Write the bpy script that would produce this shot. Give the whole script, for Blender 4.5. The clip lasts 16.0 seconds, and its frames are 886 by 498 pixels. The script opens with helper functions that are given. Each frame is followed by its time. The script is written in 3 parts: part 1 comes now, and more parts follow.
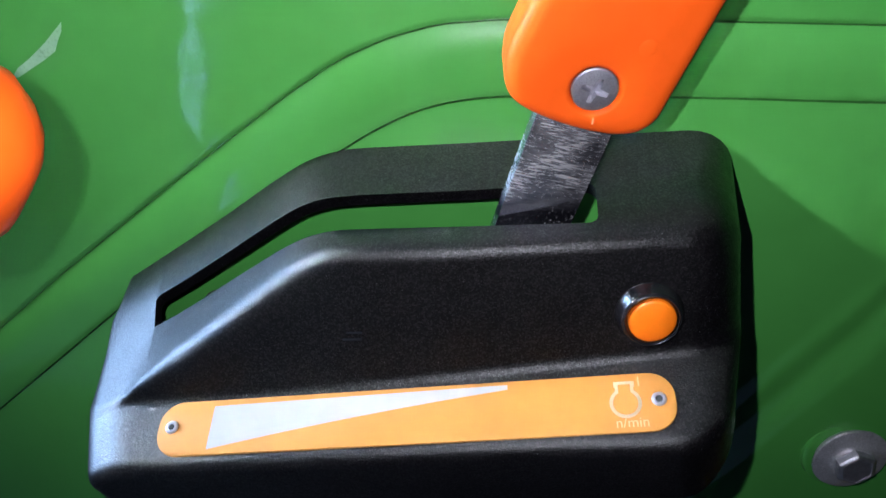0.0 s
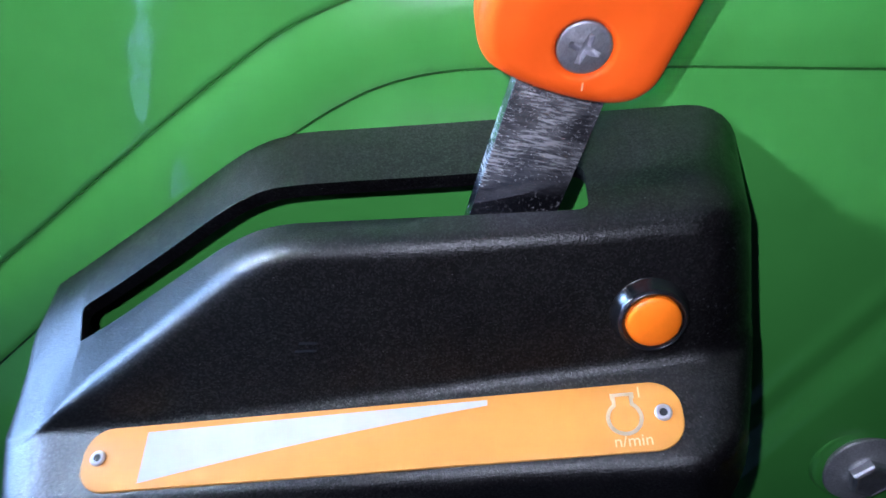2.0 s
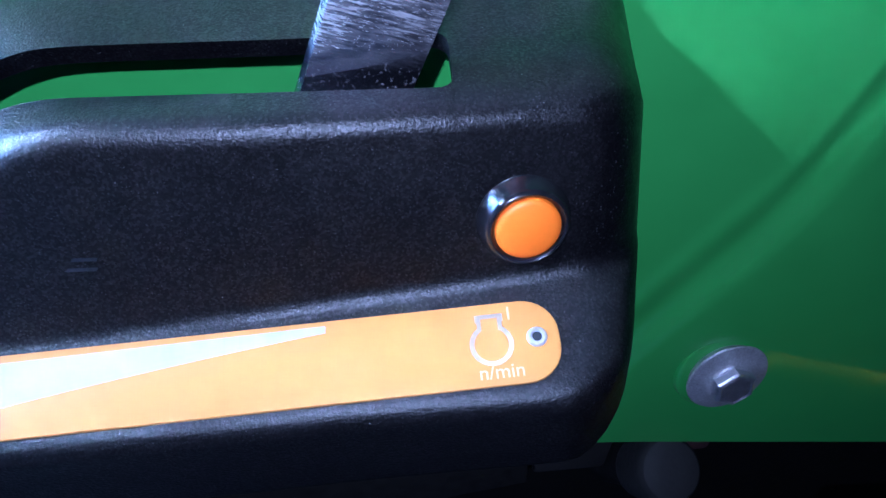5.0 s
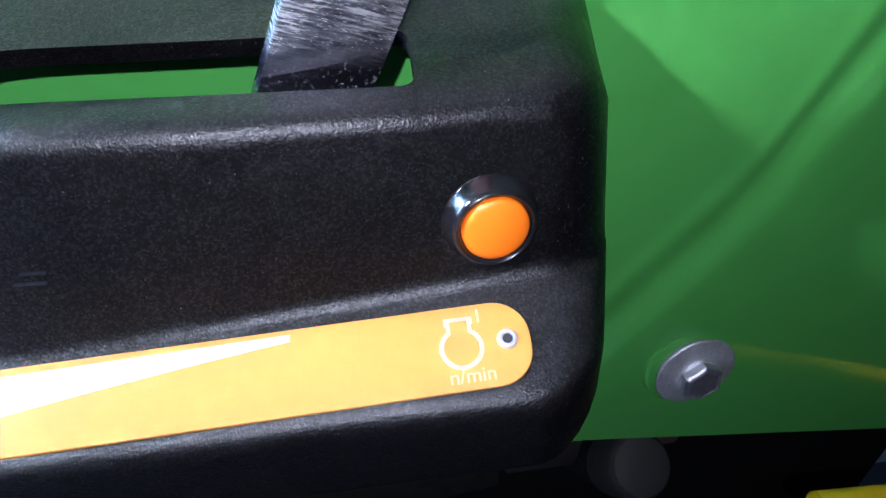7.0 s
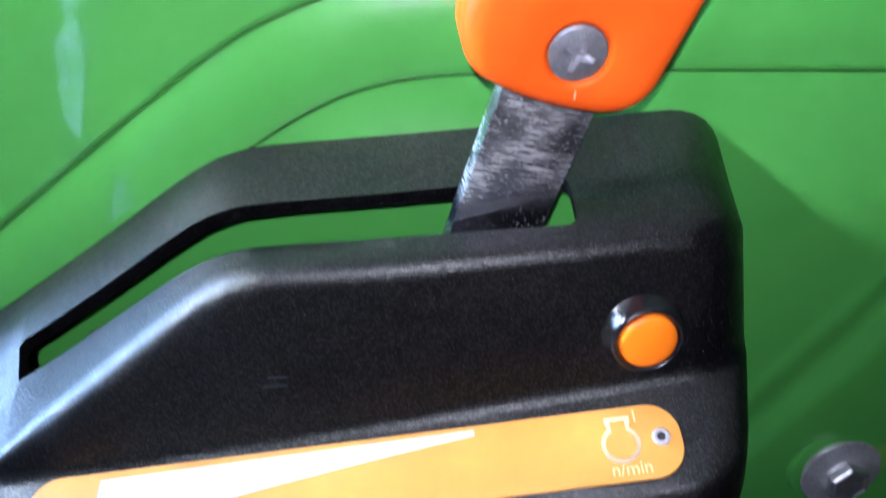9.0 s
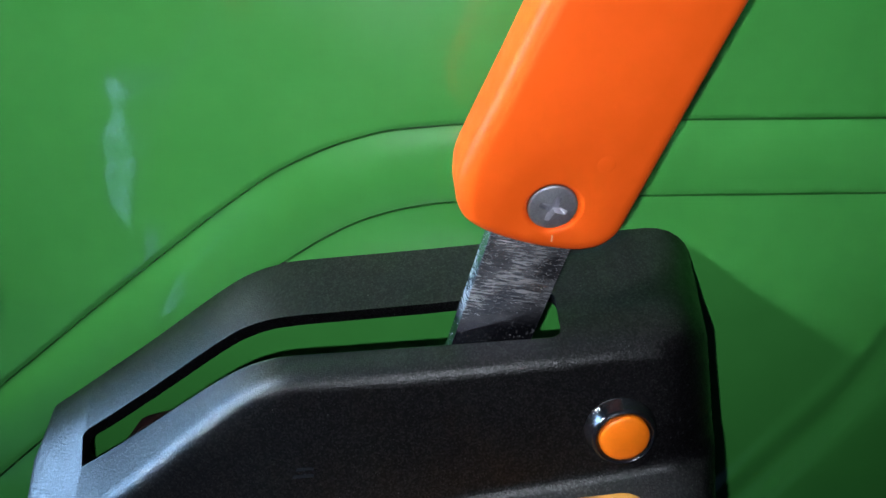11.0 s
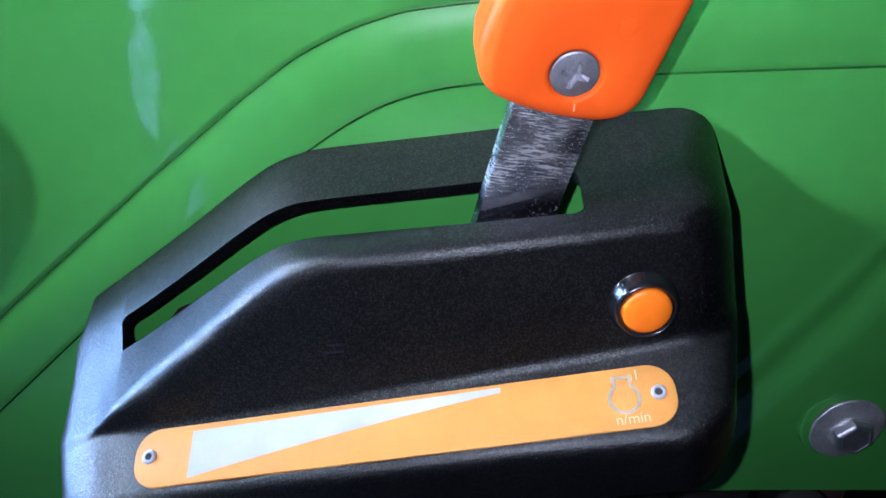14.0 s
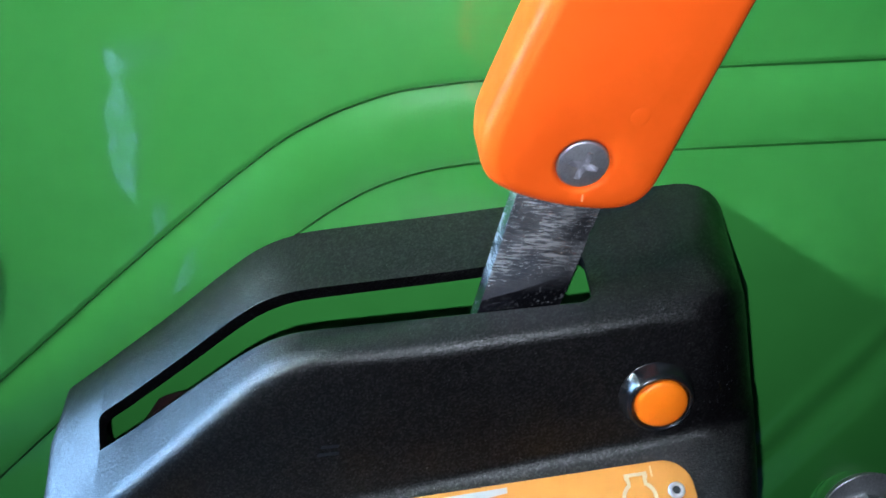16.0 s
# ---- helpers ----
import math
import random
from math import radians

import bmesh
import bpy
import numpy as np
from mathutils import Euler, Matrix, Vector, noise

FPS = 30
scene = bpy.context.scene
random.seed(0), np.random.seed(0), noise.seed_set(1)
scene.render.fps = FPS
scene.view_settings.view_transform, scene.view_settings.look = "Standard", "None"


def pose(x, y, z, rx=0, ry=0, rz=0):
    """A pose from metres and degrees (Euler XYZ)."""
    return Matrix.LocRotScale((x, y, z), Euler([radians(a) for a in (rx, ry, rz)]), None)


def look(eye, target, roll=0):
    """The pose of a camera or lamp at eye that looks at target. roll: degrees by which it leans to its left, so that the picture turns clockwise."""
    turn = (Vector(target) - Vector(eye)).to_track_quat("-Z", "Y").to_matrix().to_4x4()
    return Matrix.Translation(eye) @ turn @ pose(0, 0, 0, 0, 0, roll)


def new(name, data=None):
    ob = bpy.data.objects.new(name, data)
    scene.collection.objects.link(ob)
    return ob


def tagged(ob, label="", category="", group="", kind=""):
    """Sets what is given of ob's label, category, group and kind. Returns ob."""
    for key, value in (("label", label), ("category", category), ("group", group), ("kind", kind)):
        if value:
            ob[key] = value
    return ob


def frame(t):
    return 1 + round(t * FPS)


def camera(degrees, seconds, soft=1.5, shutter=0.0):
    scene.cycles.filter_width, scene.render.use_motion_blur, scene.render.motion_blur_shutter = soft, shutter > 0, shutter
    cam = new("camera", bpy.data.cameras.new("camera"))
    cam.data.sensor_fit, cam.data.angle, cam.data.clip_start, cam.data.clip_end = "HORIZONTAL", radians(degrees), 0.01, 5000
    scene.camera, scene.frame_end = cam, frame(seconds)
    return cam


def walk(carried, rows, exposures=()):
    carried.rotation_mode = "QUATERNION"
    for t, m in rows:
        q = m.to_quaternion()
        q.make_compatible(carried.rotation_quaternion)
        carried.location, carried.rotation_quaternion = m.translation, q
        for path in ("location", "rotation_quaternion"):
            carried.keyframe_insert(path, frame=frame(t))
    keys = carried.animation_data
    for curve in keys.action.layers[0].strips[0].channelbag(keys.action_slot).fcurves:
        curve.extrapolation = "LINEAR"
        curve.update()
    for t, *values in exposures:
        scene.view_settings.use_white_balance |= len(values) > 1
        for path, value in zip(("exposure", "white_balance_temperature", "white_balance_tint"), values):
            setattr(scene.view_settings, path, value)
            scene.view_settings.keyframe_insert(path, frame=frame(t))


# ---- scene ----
cam = camera(58.42, 16.0, shutter=0.4)
# seconds, eye in metres, turn in degrees
PATH = [
    (0, 0.0000, -0.2368, 1.5500, 56.99, 0.03, -0.01),
    (0.5, 0.0011, -0.2380, 1.5522, 58.70, 0.29, 0.21),
    (1, 0.0004, -0.2403, 1.5581, 59.84, 0.41, 0.03),
    (1.5, 0.0017, -0.2360, 1.5499, 58.43, 0.14, -0.89),
    (2, 0.0023, -0.2124, 1.5304, 57.50, -0.00, -2.03),
    (2.5, -0.0019, -0.1863, 1.5156, 56.93, -0.51, -3.75),
    (3, -0.0019, -0.1792, 1.5150, 55.30, -1.34, -5.42),
    (3.5, 0.0005, -0.1770, 1.5251, 54.28, -1.92, -6.25),
    (4, 0.0007, -0.1654, 1.5265, 53.41, -2.95, -7.53),
    (4.5, 0.0045, -0.1736, 1.5170, 52.04, -4.89, -8.93),
    (5, 0.0095, -0.1802, 1.5075, 50.64, -6.08, -10.34),
    (7.5, 0.0097, -0.1767, 1.5045, 51.14, -6.52, -13.54),
    (8, 0.0094, -0.1767, 1.5036, 51.65, -5.00, -11.55),
    (8.5, -0.0002, -0.1908, 1.5129, 53.11, -2.36, -8.34),
    (9, -0.0059, -0.1973, 1.5274, 57.37, -0.96, -6.55),
    (9.5, 0.0006, -0.1938, 1.5419, 60.84, 0.08, -4.83),
    (12, -0.0040, -0.2263, 1.5598, 59.36, 0.40, -5.34),
    (12.5, -0.0018, -0.2234, 1.5511, 57.39, 1.08, -4.51),
    (13, -0.0021, -0.2237, 1.5500, 55.45, 1.62, -3.98),
    (13.5, -0.0018, -0.2239, 1.5497, 54.89, 1.90, -3.74),
    (14, -0.0020, -0.2236, 1.5485, 55.40, 2.14, -3.87),
    (14.5, -0.0067, -0.2248, 1.5528, 56.86, 2.23, -4.52),
    (15, -0.0109, -0.2192, 1.5552, 57.44, 2.53, -5.28),
    (15.5, -0.0133, -0.2098, 1.5492, 57.74, 2.27, -5.84),
    (16, -0.0055, -0.2060, 1.5536, 58.04, 2.31, -5.76),
]
EXPOSURES = [(0.0, -0.10, 6400, 15), (1.0, -0.34, 6400, 13), (1.5, -0.42, 6050, 17), (2.0, -0.12, 5800, 18), (3.0, 0.05, 5350, 18), (3.5, 0.00, 5200, 17), (4.0, 0.05, 5000, 14), (5.0, 0.33, 4500, 26), (7.5, 0.50, 6000, 19),
             (8.0, 0.48, 5950, 20), (9.0, 0.28, 6100, 17), (9.5, 0.02, 6150, 0), (12.0, -0.72, 6300, 11), (13.0, -0.15, 5750, 14), (13.5, -0.08, 5550, 17), (14.0, -0.10, 5650, 17), (15.0, -0.36, 6000, 10), (16.0, -0.27, 6000, 4)]
walk(cam, [(t, pose(x, y, z, rx, ry, rz)) for t, x, y, z, rx, ry, rz in PATH], EXPOSURES)

EYE = 1.55   # height of the first eye over the ground; the fender's inner wall is the plane y = 0


def at(x, y, z):
    """Metres from millimetres, with z counted from the eye's height."""
    return Vector((x / 1000, y / 1000, EYE + z / 1000))


# ---- light ----
world = bpy.data.worlds.new("sky")
scene.world = world
world.use_nodes = True
wn = world.node_tree
sky = wn.nodes.new("ShaderNodeTexSky")
sky.sky_type, sky.sun_disc = "NISHITA", False
sky.sun_elevation, sky.sun_rotation = radians(35), radians(-60)
wn.links.new(sky.outputs["Color"], wn.nodes["Background"].inputs["Color"])
wn.nodes["Background"].inputs["Strength"].default_value = 0.05


def lamp(name, kind, energy, color, m, **more):
    data = bpy.data.lights.new(name, kind)
    data.energy, data.color = energy, color
    for key, value in more.items():
        if key == "radius":
            data.shadow_soft_size = value
        elif key == "size":
            data.shape, data.size, data.size_y = "RECTANGLE", value[0], value[1]
        elif key == "spread":
            data.spread = radians(value)
        elif key == "beam":
            data.spot_size, data.spot_blend = radians(value), 1.0
    ob = new(name, data)
    ob.matrix_world = m
    return ob


# the small torch beside the lens, and the daylight that stands in the shed's gateway and roof light
lamp("torch", "SPOT", 2.0, (0.92, 0.96, 1.06), look(at(-17, -222, 0), at(20, -20, -103)), radius=0.0018, beam=140)
lamp("gateway_daylight", "AREA", 42, (0.36, 0.61, 1.0), look((-1.2, 0.17, 1.70), (0, 0.0, 1.4)), size=(0.16, 0.6))
lamp("roof_light_daylight", "AREA", 0.95, (0.88, 0.98, 1.05), look((-1.4, -0.30, 2.36), (0.045, -0.02, 1.47)), size=(0.14, 0.14), spread=20)

# ---- materials ----


def material(name, color, rough=0.5, metal=0.0, vary=0.15, scale=40.0, bump=0.0, bump_scale=800.0, coat=0.0, spec=0.5, fine=None):
    """A principled material with colour that varies at two sizes, uneven gloss and a fine relief."""
    m = bpy.data.materials.new(name)
    m.use_nodes = True
    nt = m.node_tree
    p = nt.nodes["Principled BSDF"]
    p.inputs["Metallic"].default_value = metal
    p.inputs["Coat Weight"].default_value = coat
    p.inputs["Coat Roughness"].default_value = 0.08
    p.inputs["Specular IOR Level"].default_value = spec
    tc = nt.nodes.new("ShaderNodeTexCoord")
    big, small = nt.nodes.new("ShaderNodeTexNoise"), nt.nodes.new("ShaderNodeTexNoise")
    big.inputs["Scale"].default_value, small.inputs["Scale"].default_value = scale, fine or scale * 9
    big.inputs["Detail"].default_value, small.inputs["Detail"].default_value = 4, 5
    for n in (big, small):
        nt.links.new(tc.outputs["Object"], n.inputs["Vector"])
    mix = nt.nodes.new("ShaderNodeMath")
    mix.operation = "ADD"
    nt.links.new(big.outputs["Fac"], mix.inputs[0])
    nt.links.new(small.outputs["Fac"], mix.inputs[1])
    ramp = nt.nodes.new("ShaderNodeMapRange")
    ramp.inputs["From Min"].default_value, ramp.inputs["From Max"].default_value = 0.6, 1.4
    ramp.inputs["To Min"].default_value, ramp.inputs["To Max"].default_value = 1 - vary, 1 + vary
    nt.links.new(mix.outputs[0], ramp.inputs["Value"])
    col = nt.nodes.new("ShaderNodeVectorMath")
    col.operation = "SCALE"
    col.inputs[0].default_value = color
    nt.links.new(ramp.outputs["Result"], col.inputs["Scale"])
    nt.links.new(col.outputs[0], p.inputs["Base Color"])
    gloss = nt.nodes.new("ShaderNodeMapRange")
    gloss.inputs["From Min"].default_value, gloss.inputs["From Max"].default_value = 0.3, 0.7
    gloss.inputs["To Min"].default_value, gloss.inputs["To Max"].default_value = rough * 0.85, min(1, rough * 1.15)
    nt.links.new(small.outputs["Fac"], gloss.inputs["Value"])
    nt.links.new(gloss.outputs["Result"], p.inputs["Roughness"])
    if bump:
        grain = nt.nodes.new("ShaderNodeTexNoise")
        grain.inputs["Scale"].default_value, grain.inputs["Detail"].default_value = bump_scale, 2
        nt.links.new(tc.outputs["Object"], grain.inputs["Vector"])
        b = nt.nodes.new("ShaderNodeBump")
        b.inputs["Strength"].default_value, b.inputs["Distance"].default_value = bump, 0.0004
        nt.links.new(grain.outputs["Fac"], b.inputs["Height"])
        nt.links.new(b.outputs["Normal"], p.inputs["Normal"])
    return m


def dust_and_sparkle(m, scale, share, color, radius=0.11):
    """Scatters specks over a material, for dust and painted sparkle: one in a share of the cells, each of its own size.
    """
    nt = m.node_tree
    p = nt.nodes["Principled BSDF"]
    tc = next(n for n in nt.nodes if n.bl_idname == "ShaderNodeTexCoord")
    cell = nt.nodes.new("ShaderNodeTexVoronoi")
    cell.inputs["Scale"].default_value = scale
    nt.links.new(tc.outputs["Object"], cell.inputs["Vector"])
    parts = nt.nodes.new("ShaderNodeSeparateColor")
    nt.links.new(cell.outputs["Color"], parts.inputs["Color"])
    size = nt.nodes.new("ShaderNodeMapRange")
    size.inputs["From Min"].default_value, size.inputs["From Max"].default_value = 1 - share, 1
    size.inputs["To Min"].default_value, size.inputs["To Max"].default_value = 0.0, radius
    nt.links.new(parts.outputs[0], size.inputs["Value"])
    speck = nt.nodes.new("ShaderNodeMath")
    speck.operation = "LESS_THAN"
    nt.links.new(cell.outputs["Distance"], speck.inputs[0])
    nt.links.new(size.outputs["Result"], speck.inputs[1])
    mix = nt.nodes.new("ShaderNodeMix")
    mix.data_type = "RGBA"
    link = p.inputs["Base Color"].links[0]
    nt.links.new(speck.outputs[0], mix.inputs[0])
    nt.links.new(link.from_socket, mix.inputs[6])
    mix.inputs[7].default_value = (*color, 1)
    nt.links.new(mix.outputs[2], p.inputs["Base Color"])


def glinting(m, scale, low, high):
    """Grain by grain, a surface that throws back more or less of the light."""
    nt = m.node_tree
    tc = next(n for n in nt.nodes if n.bl_idname == "ShaderNodeTexCoord")
    cell, parts, power, span = (nt.nodes.new(k) for k in ("ShaderNodeTexVoronoi", "ShaderNodeSeparateColor", "ShaderNodeMath", "ShaderNodeMapRange"))
    cell.inputs["Scale"].default_value = scale
    nt.links.new(tc.outputs["Object"], cell.inputs["Vector"])
    nt.links.new(cell.outputs["Color"], parts.inputs["Color"])
    power.operation = "POWER"
    power.inputs[1].default_value = 2.2
    nt.links.new(parts.outputs[1], power.inputs[0])
    span.inputs["To Min"].default_value, span.inputs["To Max"].default_value = low, high
    nt.links.new(power.outputs[0], span.inputs["Value"])
    nt.links.new(span.outputs["Result"], nt.nodes["Principled BSDF"].inputs["Specular IOR Level"])


def level_tone(m, color):
    """A thin uneven paler tone on what lies level."""
    nt = m.node_tree
    p = nt.nodes["Principled BSDF"]
    tc = next(n for n in nt.nodes if n.bl_idname == "ShaderNodeTexCoord")
    shape, axes = nt.nodes.new("ShaderNodeNewGeometry"), nt.nodes.new("ShaderNodeSeparateXYZ")
    nt.links.new(shape.outputs["Normal"], axes.inputs[0])
    level, spread, both = nt.nodes.new("ShaderNodeMapRange"), nt.nodes.new("ShaderNodeTexNoise"), nt.nodes.new("ShaderNodeMath")
    level.inputs["From Min"].default_value, level.inputs["From Max"].default_value = 0.7, 1.0
    nt.links.new(axes.outputs["Z"], level.inputs["Value"])
    spread.inputs["Scale"].default_value, spread.inputs["Detail"].default_value = 260, 6
    nt.links.new(tc.outputs["Object"], spread.inputs["Vector"])
    both.operation = "MULTIPLY"
    nt.links.new(level.outputs["Result"], both.inputs[0])
    nt.links.new(spread.outputs["Fac"], both.inputs[1])
    mix = nt.nodes.new("ShaderNodeMix")
    mix.data_type = "RGBA"
    nt.links.new(both.outputs[0], mix.inputs[0])
    nt.links.new(p.inputs["Base Color"].links[0].from_socket, mix.inputs[6])
    mix.inputs[7].default_value = (*color, 1)
    nt.links.new(mix.outputs[2], p.inputs["Base Color"])


def scuffed_steel():
    """Zinc-plated bar: mirror-like plating under cross-wise scuffs and cloudy wear, its foot darkened like a
    reflection.
    """
    m = bpy.data.materials.new("scuffed_zinc_steel")
    m.use_nodes = True
    nt = m.node_tree
    p = nt.nodes["Principled BSDF"]
    tc = nt.nodes.new("ShaderNodeTexCoord")
    turn = nt.nodes.new("ShaderNodeMapping")
    turn.vector_type = "TEXTURE"
    turn.inputs["Rotation"].default_value = (0, radians(12), 0)
    turn.inputs["Scale"].default_value = (1, 1, 0.1)
    nt.links.new(tc.outputs["Object"], turn.inputs["Vector"])

    def noise_of(scale, detail, source, low, high, to_low, to_high):
        n = nt.nodes.new("ShaderNodeTexNoise")
        n.inputs["Scale"].default_value, n.inputs["Detail"].default_value = scale, detail
        nt.links.new(source, n.inputs["Vector"])
        r = nt.nodes.new("ShaderNodeMapRange")
        for key, value in (("From Min", low), ("From Max", high), ("To Min", to_low), ("To Max", to_high)):
            r.inputs[key].default_value = value
        nt.links.new(n.outputs["Fac"], r.inputs["Value"])
        return r.outputs["Result"]

    def math_of(kind, a, b):
        n = nt.nodes.new("ShaderNodeMath")
        n.operation = kind
        nt.links.new(a, n.inputs[0])
        nt.links.new(b, n.inputs[1])
        return n.outputs[0]

    cloud = noise_of(85, 4, tc.outputs["Object"], 0.35, 0.65, 0.3, 1)
    scratch = noise_of(240, 5, turn.outputs["Vector"], 0.35, 0.65, 0.2, 1)
    fine_scratch = noise_of(700, 3, turn.outputs["Vector"], 0.58, 0.68, 0, 0.9)
    # wear fades low on the bar, which paints in the black console's reflection
    place, height = nt.nodes.new("ShaderNodeSeparateXYZ"), nt.nodes.new("ShaderNodeMapRange")
    nt.links.new(tc.outputs["Object"], place.inputs[0])
    height.inputs["From Min"].default_value, height.inputs["From Max"].default_value = 1.4385, 1.4455
    nt.links.new(place.outputs["Z"], height.inputs["Value"])
    chips = noise_of(1100, 4, tc.outputs["Object"], 0.58, 0.68, 0, 0.7)
    rub_over_reflection = math_of("MULTIPLY", math_of("MAXIMUM", math_of("MULTIPLY", cloud, scratch), fine_scratch), height.outputs["Result"])
    wear = math_of("MAXIMUM", rub_over_reflection, math_of("MULTIPLY", chips, cloud))
    color = nt.nodes.new("ShaderNodeMix")
    color.data_type = "RGBA"
    nt.links.new(wear, color.inputs[0])
    color.inputs[6].default_value, color.inputs[7].default_value = (0.15, 0.15, 0.19, 1), (1.0, 0.98, 1.0, 1)
    nt.links.new(color.outputs[2], p.inputs["Base Color"])
    plating = nt.nodes.new("ShaderNodeMapRange")
    plating.inputs["To Min"].default_value, plating.inputs["To Max"].default_value = 0.97, 0.62
    nt.links.new(wear, plating.inputs["Value"])
    nt.links.new(plating.outputs["Result"], p.inputs["Metallic"])
    rough = nt.nodes.new("ShaderNodeMapRange")
    rough.inputs["To Min"].default_value, rough.inputs["To Max"].default_value = 0.08, 0.42
    nt.links.new(wear, rough.inputs["Value"])
    nt.links.new(rough.outputs["Result"], p.inputs["Roughness"])
    b = nt.nodes.new("ShaderNodeBump")
    b.inputs["Strength"].default_value, b.inputs["Distance"].default_value = 0.12, 0.0003
    nt.links.new(wear, b.inputs["Height"])
    nt.links.new(b.outputs["Normal"], p.inputs["Normal"])
    return m


PAINT = material("green_paint", (0.069, 0.335, 0.060), 0.36, vary=0.08, scale=6, bump=0.05, bump_scale=300, coat=0.9)
PAINT.node_tree.nodes["Principled BSDF"].inputs["Coat IOR"].default_value = 1.75
PAINT.node_tree.nodes["Principled BSDF"].inputs["Coat Roughness"].default_value = 0.05
dust_and_sparkle(PAINT, 55, 0.06, (0.03, 0.05, 0.03))
PLASTIC = material("black_grained_plastic", (0.0022, 0.0019, 0.0024), 0.365, vary=0.2, scale=30, bump=0.40, bump_scale=2000, spec=0.42)
glinting(PLASTIC, 2000, 0.28, 0.62)
level_tone(PLASTIC, (0.024, 0.0235, 0.024))
# dense fine specks paint the grain's sparkle into the colour; the sparser ones are dust
dust_and_sparkle(PLASTIC, 1500, 0.75, (0.06, 0.06, 0.064), 0.22)
dust_and_sparkle(PLASTIC, 700, 0.25, (0.25, 0.25, 0.26), 0.085)
GLOSS = material("black_gloss_plastic", (0.008, 0.008, 0.009), 0.2, vary=0.1)
GRIP = material("orange_plastic", (0.9, 0.105, 0.007), 0.5, vary=0.05, scale=25, bump=0.06, bump_scale=900, spec=0.16)
SCRATCH = material("pale_orange_scratch", (0.95, 0.42, 0.22), 0.5, vary=0.1, scale=200)
CAP = material("orange_button_plastic", (0.9, 0.18, 0.003), 0.45, vary=0.05, scale=90)
STEEL = scuffed_steel()
ROD = material("black_lever_steel", (0.02, 0.02, 0.02), 0.5, metal=0.0, vary=0.3, scale=120)
REFLECTOR = material("pale_reflector", (0.95, 0.95, 0.95), 0.5, metal=0.25, vary=0.1, scale=200)
SCREW = material("zinc_screw", (0.62, 0.61, 0.66), 0.48, metal=1.0, vary=0.3, scale=300, bump=0.2, bump_scale=1500)
DULL = material("dull_zinc_screw", (0.42, 0.42, 0.46), 0.5, metal=0.9, vary=0.35, scale=300, bump=0.2, bump_scale=1500)
BOLT = material("dull_bolt_steel", (0.5, 0.51, 0.54), 0.45, metal=0.6, vary=0.35, scale=150, bump=0.3, bump_scale=900)
SCUFF = material("pale_scuff", (0.012, 0.011, 0.012), 0.7, vary=0.6, scale=900, spec=0.1)
PLATE = material("amber_label_print", (0.54, 0.225, 0.046), 0.55, vary=0.05, scale=40, spec=0.15)
WHITE = material("pale_label_print", (0.40, 0.40, 0.41), 0.55, vary=0.03, scale=40, spec=0.15)
PRINT = material("faint_label_print", (0.72, 0.60, 0.42), 0.55, vary=0.06, scale=300, spec=0.15)
LETTERS = material("faint_letter_print", (0.70, 0.50, 0.27), 0.55, vary=0.1, scale=500, spec=0.15)
RIVET = material("aluminium_rivet", (0.58, 0.55, 0.58), 0.4, metal=0.6, vary=0.15, scale=400)
BORE_SHADE = material("rivet_bore_shade", (0.02, 0.02, 0.02), 0.8)
BROWN = material("dark_brown_primer", (0.05, 0.022, 0.022), 0.6, vary=0.3, scale=120)
SHARD = material("painted_reflection", (0.30, 0.50, 0.33), 0.3, vary=0.15, scale=120)
YELLOW = material("yellow_paint", (0.85, 0.58, 0.01), 0.35, vary=0.1, scale=20)
MIRRORED = material("grey_mirrored_slab", (0.11, 0.115, 0.125), 0.55, metal=0.2, vary=0.2, scale=12)
RUBBER = material("black_rubber", (0.007, 0.0065, 0.0065), 0.8, vary=0.3, scale=30, bump=0.4, bump_scale=300, spec=0.15)
STOPPER = material("grey_black_rubber", (0.012, 0.0115, 0.0115), 0.7, vary=0.3, scale=60, bump=0.3, bump_scale=500)
LUG = material("grey_brown_steel", (0.016, 0.014, 0.013), 0.6, vary=0.35, scale=80)
CONCRETE = material("shed_concrete", (0.06, 0.06, 0.058), 0.85, vary=0.25, scale=1.5, bump=0.3, bump_scale=60)
CLADDING = material("dark_shed_cladding", (0.035, 0.036, 0.038), 0.8, vary=0.15, scale=1.0)

# ---- helpers for meshes ----


def finish(name, bm, mat, sharp=35):
    bmesh.ops.recalc_face_normals(bm, faces=bm.faces)
    me = bpy.data.meshes.new(name)
    bm.to_mesh(me)
    bm.free()
    for p in me.polygons:
        p.use_smooth = True
    me.set_sharp_from_angle(angle=radians(sharp))
    me.materials.append(mat)
    return new(name, me)


def part(name, bm, mat, parent, label="", sharp=35):
    ob = finish(name, bm, mat, sharp)
    ob.parent = parent
    ob.matrix_parent_inverse = parent.matrix_world.inverted()
    return tagged(ob, label)


def thing(name, place, label, category, group=""):
    """An Empty at a thing's base."""
    ob = new(name)
    ob.empty_display_size = 0.02
    ob.location = place
    bpy.context.view_layer.update()
    return tagged(ob, label, category, group)


def frame_of(origin, along, out):
    """A matrix whose x runs along and z out, in metres."""
    x = Vector(along).normalized()
    z = (Vector(out) - Vector(out).project(x)).normalized()
    y = z.cross(x)
    return Matrix.Translation(origin) @ Matrix((x, y, z)).transposed().to_4x4()


